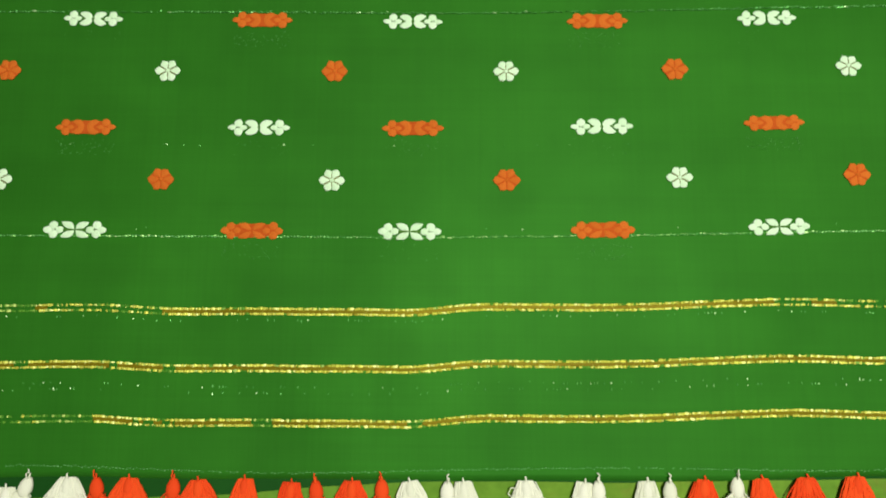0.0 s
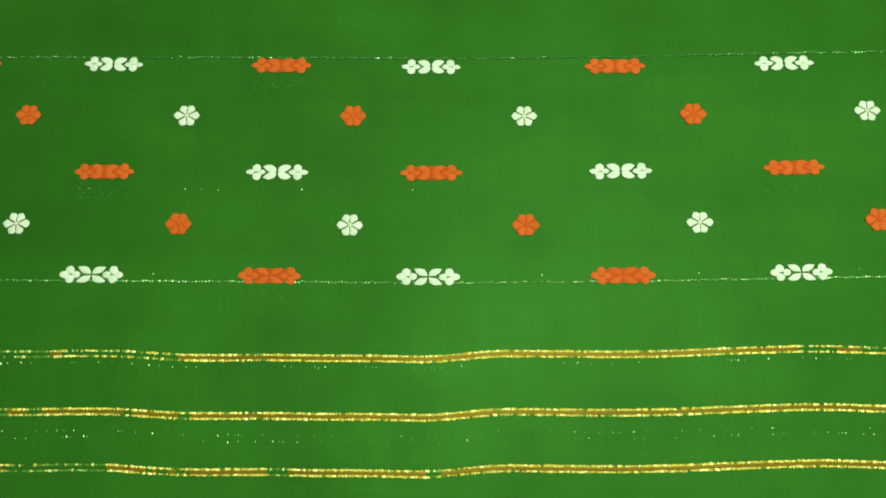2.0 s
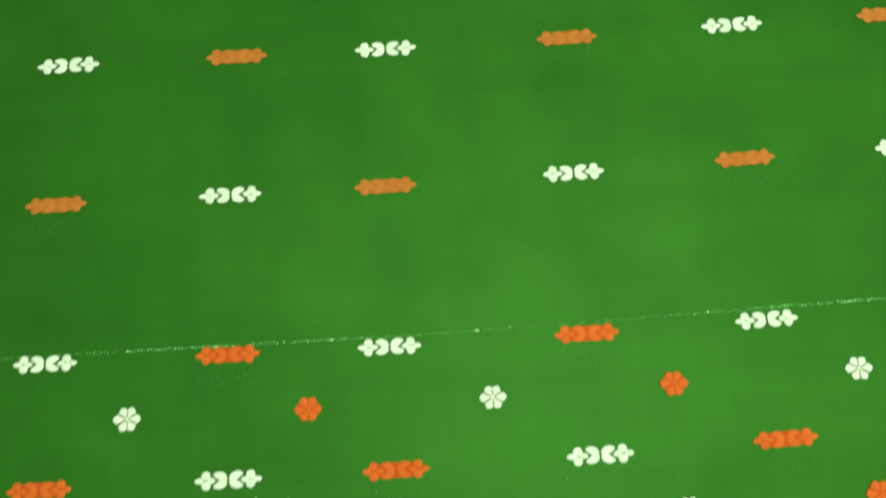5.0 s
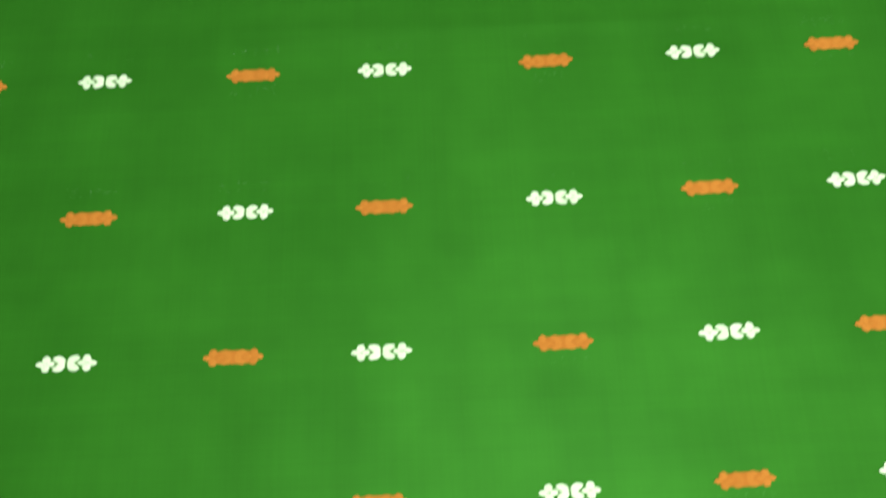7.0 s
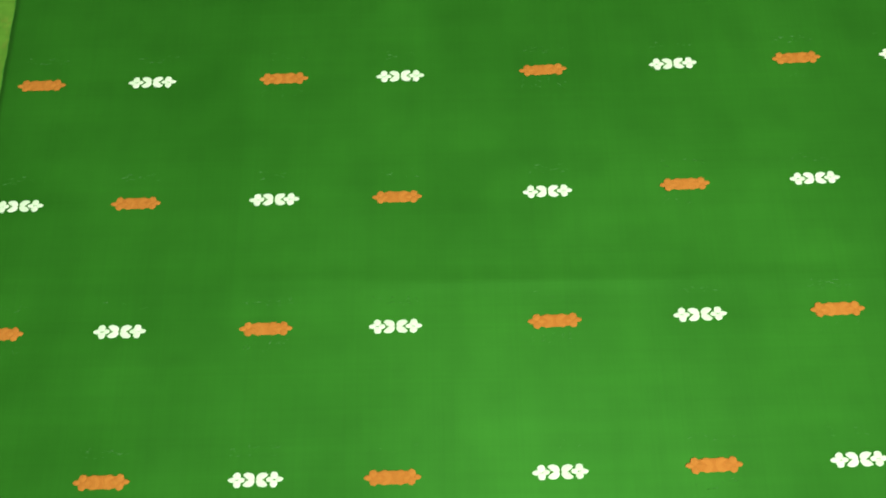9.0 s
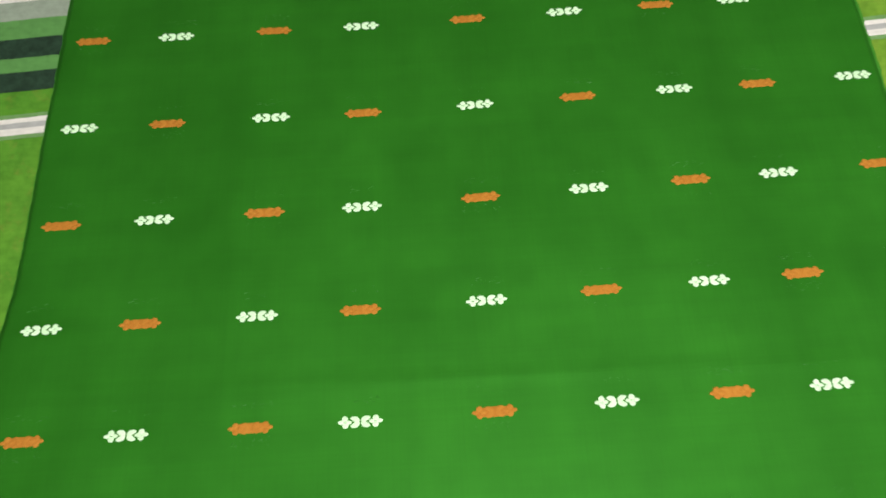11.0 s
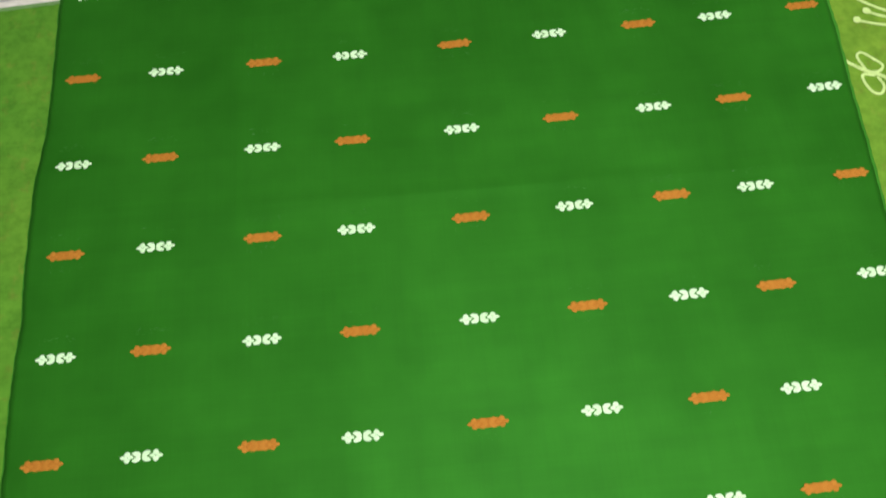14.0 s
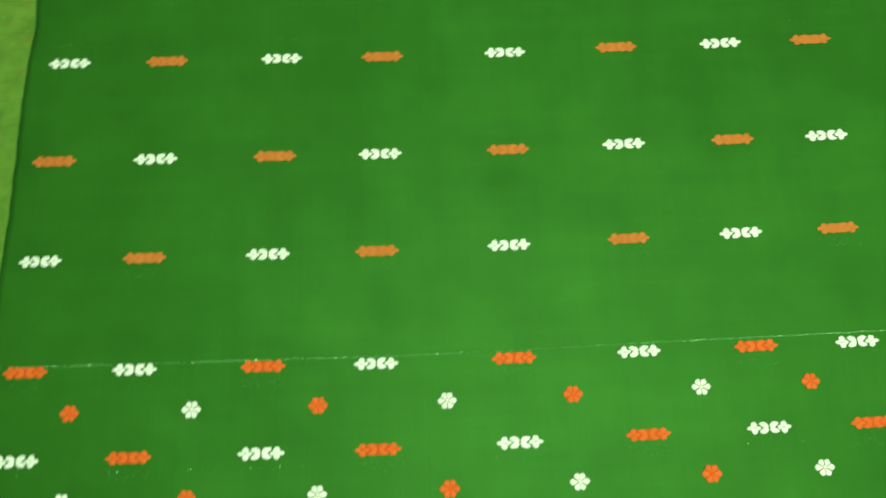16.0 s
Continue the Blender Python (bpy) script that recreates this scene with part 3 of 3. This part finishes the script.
for tone, yarn, under, fat in (("white", WHITE_YARN, WHITE_GROUND, 1.06), ("orange", ORANGE_YARN, ORANGE_GROUND, 1.12), ("camera-toned orange", ORANGE_YARN_CAMERA, ORANGE_GROUND_CAMERA, 1.12)):
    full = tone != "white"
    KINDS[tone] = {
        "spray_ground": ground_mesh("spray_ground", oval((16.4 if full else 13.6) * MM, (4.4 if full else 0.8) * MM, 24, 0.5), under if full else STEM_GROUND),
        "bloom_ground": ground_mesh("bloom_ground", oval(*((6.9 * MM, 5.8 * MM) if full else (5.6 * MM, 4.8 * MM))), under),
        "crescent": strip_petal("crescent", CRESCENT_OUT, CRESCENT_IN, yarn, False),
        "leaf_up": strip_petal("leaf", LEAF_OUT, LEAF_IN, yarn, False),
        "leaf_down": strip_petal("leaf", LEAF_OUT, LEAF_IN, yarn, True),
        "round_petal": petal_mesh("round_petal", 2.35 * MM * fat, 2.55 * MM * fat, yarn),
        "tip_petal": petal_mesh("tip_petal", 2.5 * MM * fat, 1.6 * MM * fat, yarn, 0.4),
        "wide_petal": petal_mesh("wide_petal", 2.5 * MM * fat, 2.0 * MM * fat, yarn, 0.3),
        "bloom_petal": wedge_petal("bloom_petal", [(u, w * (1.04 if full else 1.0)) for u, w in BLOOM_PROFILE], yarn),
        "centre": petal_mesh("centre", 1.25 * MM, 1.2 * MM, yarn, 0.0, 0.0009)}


def spray(tone, at, turn_deg, size, rng, leaves):
    """A long motif: crescents or leaf pairs back to back, a four-petalled flower at each end."""
    k = KINDS[tone]
    m = part("motif", k["spray_ground"], shawl, tone + " embroidered flower spray", m=at @ pose(0, 0, 0, 0, 0, turn_deg) @ Matrix.Diagonal((size, size, 1, 1)))
    if leaves:
        pieces = (("leaf_up", 0, 0, 0), ("leaf_down", 0, 0, 0), ("wide_petal", 16.4, 0.0, 0), ("wide_petal", 8.9, 0.0, 180))
    else:
        pieces = (("crescent", 0, 0, 0), ("tip_petal", 16.7, 0.0, 0), ("tip_petal", 9.5, 0.0, 180))
    for s in (-1, 1):
        spin = 0 if s > 0 else 180
        for name, x, y, a in pieces + (("round_petal", 12.9, 2.6, 75), ("round_petal", 12.9, -2.6, -75)):
            jitter = 0.2 if x else 0.0
            part("petal" if x else name.split("_")[0], k[name], m,
                 m=pose(s * (x + rng.uniform(-1, 1) * jitter) * MM, s * (y + rng.uniform(-1, 1) * jitter) * MM, 0.0002, 0, 0, spin + a + rng.uniform(-4, 4) * (1 if x else 0.4)))
    return m


def bloom(tone, at, turn_deg, size, rng):
    """A small six-petalled flower, wider than it is tall."""
    k = KINDS[tone]
    m = part("flower_motif", k["bloom_ground"], shawl, tone + " embroidered six-petalled flower", m=at @ pose(0, 0, 0, 0, 0, turn_deg) @ Matrix.Diagonal((size, size, 1, 1)))
    for i in range(6):
        long = (1.0 if i % 3 == 0 else 0.90) * rng.uniform(0.97, 1.03)
        part("petal", k["bloom_petal"], m, m=pose(0, 0, 0.0002, 0, 0, 60 * i + rng.uniform(-2, 2)) @ Matrix.Diagonal((long, 0.96, 1, 1)))
    part("centre", k["centre"], m, m=pose(0, 0, 0.0004))
    return m


def on_cloth(x, y, lift=0.0006):
    e = 0.008
    rx = math.degrees(math.atan((shawl_z(x, y + e) - shawl_z(x, y - e)) / (2 * e)))
    ry = -math.degrees(math.atan((shawl_z(x + e, y) - shawl_z(x - e, y)) / (2 * e)))
    return pose(x, y, shawl_z(x, y) + lift, rx, ry, 0)


rng = random.Random(21)
float_bits, faint_bits = [], []
for r in range(len(ROW_Y)):
    for c in range(9):
        x = COLUMN_X[c] + ROW_SHIFT[r] + ROW_STRETCH[r] * (COLUMN_X[c] - 0.41)
        y = ROW_Y[r] + ROW_TILT[r] * (x - 0.41) + COLUMN_BOW[c]
        slope = math.degrees((bow(x + 0.02) - bow(x - 0.02)) / 0.04 + ROW_TILT[r])
        tone = ("orange", "white")[(r + c) % 2]
        # from the fourth row on, orange takes the copy with camera tone painted in
        spray("camera-toned orange" if tone == "orange" and r > 2 else tone, on_cloth(x, y), slope, (1.0 if r == 0 else 0.98 if r < 4 else 1.02) + rng.uniform(-0.02, 0.02), rng, r == 0)
        if r < 4 and (tone == "orange" or rng.random() < 0.4):
            for _ in range(rng.randint(35, 80) if tone == "orange" else rng.randint(6, 20)):
                float_bits.append((x + rng.uniform(-0.018, 0.018), y - 0.007 - 0.011 * rng.random() ** 0.8, rng.uniform(0.0003, 0.0012), rng.uniform(0.0002, 0.0005), -0.0003, rng.uniform(-0.3, 0.3)))
        elif tone == "orange" and rng.random() < 0.6:
            for _ in range(rng.randint(8, 26)):
                faint_bits.append((x + rng.uniform(-0.018, 0.018), y - rng.uniform(0.008, 0.017), rng.uniform(0.0004, 0.002), rng.uniform(0.0002, 0.0005), -0.0003, rng.uniform(-0.3, 0.3)))
BLOOM_X = [0.042, 0.142, 0.2465, 0.3535, 0.459, 0.5675, 0.6605, 0.757]
for r in range(5, len(ROW_Y)):
    for c in range(9):
        for _ in range(rng.randint(0, 22)):
            x = COLUMN_X[c] + ROW_SHIFT[r] + rng.uniform(-0.018, 0.018)
            y = ROW_Y[r] + COLUMN_BOW[c] + rng.uniform(0.016, 0.023)
            faint_bits.append((x, y, rng.uniform(0.0006, 0.004), rng.uniform(0.0002, 0.0004), -0.0003, rng.uniform(-0.2, 0.2)))
for r, (level, first) in enumerate(((0.0226, 0), (0.0923, 1))):
    for c in range(8):
        x = BLOOM_X[c]
        y = level + bow(x)
        bloom(("white", "orange")[(c + first) % 2], on_cloth(x, y), 0, 1.0 + rng.uniform(-0.03, 0.03), rng)
bits("float_thread", float_bits, FLOAT, "pale floats of thread beside the motifs")
bits("float_thread", faint_bits, FLOAT_FAINT, "faint green floats of thread beside the motifs")


# ---- tassels along the hemmed end ----
def skirt_half(spread, v):
    return (0.0037 + (spread - 0.0037) * (1 - (1 - v) ** (3.2 if spread > 0.0105 else 2.2))) * (1 + 0.3 * v - 0.3 * v ** 6)


def skirt_mesh(mat, spread, length, seed):
    """A lying bundle of cut threads, ribbed, flaring from the knot."""
    r, n, m = random.Random(seed), 72, 9
    phase = [r.uniform(0.93, 1.05) for _ in range(n)]
    verts, faces = [], []
    for j in range(m + 1):
        v = j / m
        w = skirt_half(spread, v)
        h = 0.0015 + 0.0012 * math.sin(min(1, v * 1.3) * math.pi)
        for i in range(n):
            a = 2 * math.pi * i / n
            k = phase[i] * (1 + (0.015 if i % 2 else -0.015))
            verts.append((w * math.cos(a) * k, -length * v * (1 + 0.05 * (phase[i] - 1) * 6 * v), h * (1 + math.sin(a) * k)))
        if j:
            b = (j - 1) * n
            faces += [(b + i, b + (i + 1) % n, b + n + (i + 1) % n, b + n + i) for i in range(n)]
    faces += [tuple(range(m * n, m * n + n)), tuple(range(n))[::-1]]
    return mesh_of("skirt", verts, faces, mat)


def head_mesh(mat, size):
    n, m, verts, faces = 16, 8, [], []
    for j in range(m + 1):
        v = j / m
        w = 0.0008 + 0.0040 * math.sin(math.pi * (0.06 + 0.80 * v)) ** 0.8 * (1 + 0.05 * math.sin(j * 3.0))
        for i in range(n):
            a = 2 * math.pi * i / n
            verts.append((w * size * math.cos(a), -0.0115 * v, 0.0030 + w * 0.6 * math.sin(a)))
        if j:
            b = (j - 1) * n
            faces += [(b + i, b + (i + 1) % n, b + n + (i + 1) % n, b + n + i) for i in range(n)]
    faces += [tuple(range(m * n, m * n + n)), tuple(range(n))[::-1]]
    return mesh_of("head", verts, faces, mat)


def strand_mesh(name, lines, width, mat):
    """Thin round threads, each along a few points."""
    verts, faces, n = [], [], 5
    for pts in lines:
        for j, p in enumerate(pts):
            d = (Vector(pts[min(j + 1, len(pts) - 1)]) - Vector(pts[max(j - 1, 0)])).normalized()
            a = d.cross(Vector((0, 0, 1))).normalized()
            b = a.cross(d)
            start = len(verts)
            for i in range(n):
                q = Vector(p) + (a * math.cos(2 * math.pi * i / n) + b * math.sin(2 * math.pi * i / n)) * width
                verts.append(tuple(q))
            if j:
                faces += [(start - n + i, start - n + (i + 1) % n, start + (i + 1) % n, start + i) for i in range(n)]
    return mesh_of(name, verts, faces, mat)


TASSEL_WHITE = thread_material("tassel_white_yarn", (0.74, 0.76, 0.58), (0.85, 0.85, 0.70), 500)
TASSEL_ORANGE = thread_material("tassel_orange_yarn", (0.78, 0.060, 0.010), (0.86, 0.085, 0.014), 500)


def tassel(x, drop, tone, spread, lean, seed, bare=False):
    """A knotted tassel hanging from the hem and lying on the sheet."""
    mat = TASSEL_WHITE if tone == "white" else TASSEL_ORANGE
    y = END_Y + 0.003 * step(0.45, 0.6, x)
    r = random.Random(seed)
    head = part("tassel", head_mesh(mat, 0.72 if bare else 0.86), shawl, tone + " yarn tassel on the hem", m=pose(x, y - drop, sheet_z(x, y - 0.02) + 0.0008, 0, 0, lean))
    long, top = r.uniform(0.034, 0.044), 0.0 if bare else -0.0095
    part("skirt", skirt_mesh(mat, spread, long, seed), head, m=pose(0, top, 0))
    part("cord", strand_mesh("cord", [[(0, 0.0022, 0.0040), (0.0004, 0.001, 0.0046), (0, -0.001, 0.0040)]], 0.0006, mat), head)
    if not bare:
        bend = r.uniform(-0.0015, 0.0015)
        part("tip_thread", strand_mesh("tip_thread", [[(0, -0.001, 0.0052), (bend, 0.0022, 0.0068), (-bend * 0.4, 0.0036, 0.0066), (bend, 0.0048, 0.0062)]], 0.0004, mat), head)
    elif tone == "white" and seed % 2:
        s = r.choice((-1, 1))
        loop = [(s * 0.004, -0.004, 0.005), (s * 0.0085, -0.0035, 0.004), (s * 0.0105, -0.0070, 0.003), (s * 0.0075, -0.0095, 0.004), (s * 0.0050, -0.0075, 0.005)]
        part("loose_thread", strand_mesh("loose_thread", [loop], 0.0004, mat), head)
    lines = []
    for k in range(110):
        a, e, sway = r.uniform(-1, 1), r.uniform(0.75, 1.08), r.uniform(-0.0012, 0.0012)
        pts = []
        for v in (0.0, 0.08, 0.2, 0.4, 0.65, 0.9, 1.0):
            h = 0.0015 + 0.0012 * math.sin(min(1, v * 1.3) * math.pi)
            pts.append((a * skirt_half(spread, v) * 1.02 + sway * math.sin(v * 5 + k), top - long * v * e, h * (1 + math.sqrt(1 - a * a)) + r.uniform(-0.0003, 0.0005)))
        lines.append(pts)
    part("fringe", strand_mesh("fringe", lines, 0.0004, mat), head, kind="stuff")
    for k in range(4):
        s = r.choice((-1, 1))
        pts = [(s * 0.003, -0.008, 0.005), (s * (spread * 0.7 + 0.003), -0.012 - r.uniform(0, 0.004), 0.004), (s * (spread + 0.004), -0.022, 0.002), (s * (spread + r.uniform(0, 0.008)), -0.034, 0.001)]
        part("loose_thread", strand_mesh("loose_thread", [pts], 0.0003, mat), head)


TASSELS = (("white", 0.063, 0.006, 9, 0), ("white", 0.076, 0.000, 7, -18), ("white", 0.098, 0.000, 13, 0), ("orange", 0.115, 0.000, 6, 4),
           ("orange", 0.134, 0.000, 14, 0), ("orange", 0.160, 0.000, 6, -3), ("orange", 0.174, 0.001, 13, 4), ("orange", 0.201, 0.000, 9, 0),
           ("orange", 0.228, 0.002, 9, -3), ("orange", 0.242, 0.001, 6, 5), ("orange", 0.263, 0.001, 11, 0), ("orange", 0.280, 0.000, 6, 3),
           ("white", 0.296, 0.001, 11, 8), ("white", 0.318, 0.001, 6, 0), ("white", 0.327, 0.001, 9, 6), ("white", 0.363, 0.000, 11, 4),
           ("white", 0.397, 0.001, 8, -8), ("white", 0.405, 0.000, 6, 0), ("white", 0.433, 0.000, 9, 0), ("white", 0.446, 0.000, 6, 2),
           ("orange", 0.466, -0.001, 10, -3), ("white", 0.485, -0.002, 7, 0), ("orange", 0.499, -0.001, 9, 4), ("orange", 0.525, -0.001, 11, 0),
           ("orange", 0.554, -0.001, 12, -2), ("orange", 0.580, 0.000, 8, 3), ("white", 0.604, 0.000, 9, 0), ("white", 0.630, 0.000, 10, -4),
           ("white", 0.658, 0.000, 8, 2), ("orange", 0.684, 0.000, 10, 0), ("orange", 0.712, 0.000, 9, 3), ("orange", 0.740, 0.000, 11, -3),
           ("white", 0.768, 0.000, 9, 0), ("white", 0.795, 0.000, 10, 3), ("orange", 0.822, 0.000, 9, 0), ("orange", 0.036, 0.000, 10, 0),
           ("orange", 0.010, 0.000, 9, 4), ("white", -0.015, 0.000, 9, -3))
for i, (tone, x, drop, spread, lean) in enumerate(TASSELS):
    tassel(x, drop, tone, spread * MM, lean, 100 + i, spread >= 8)
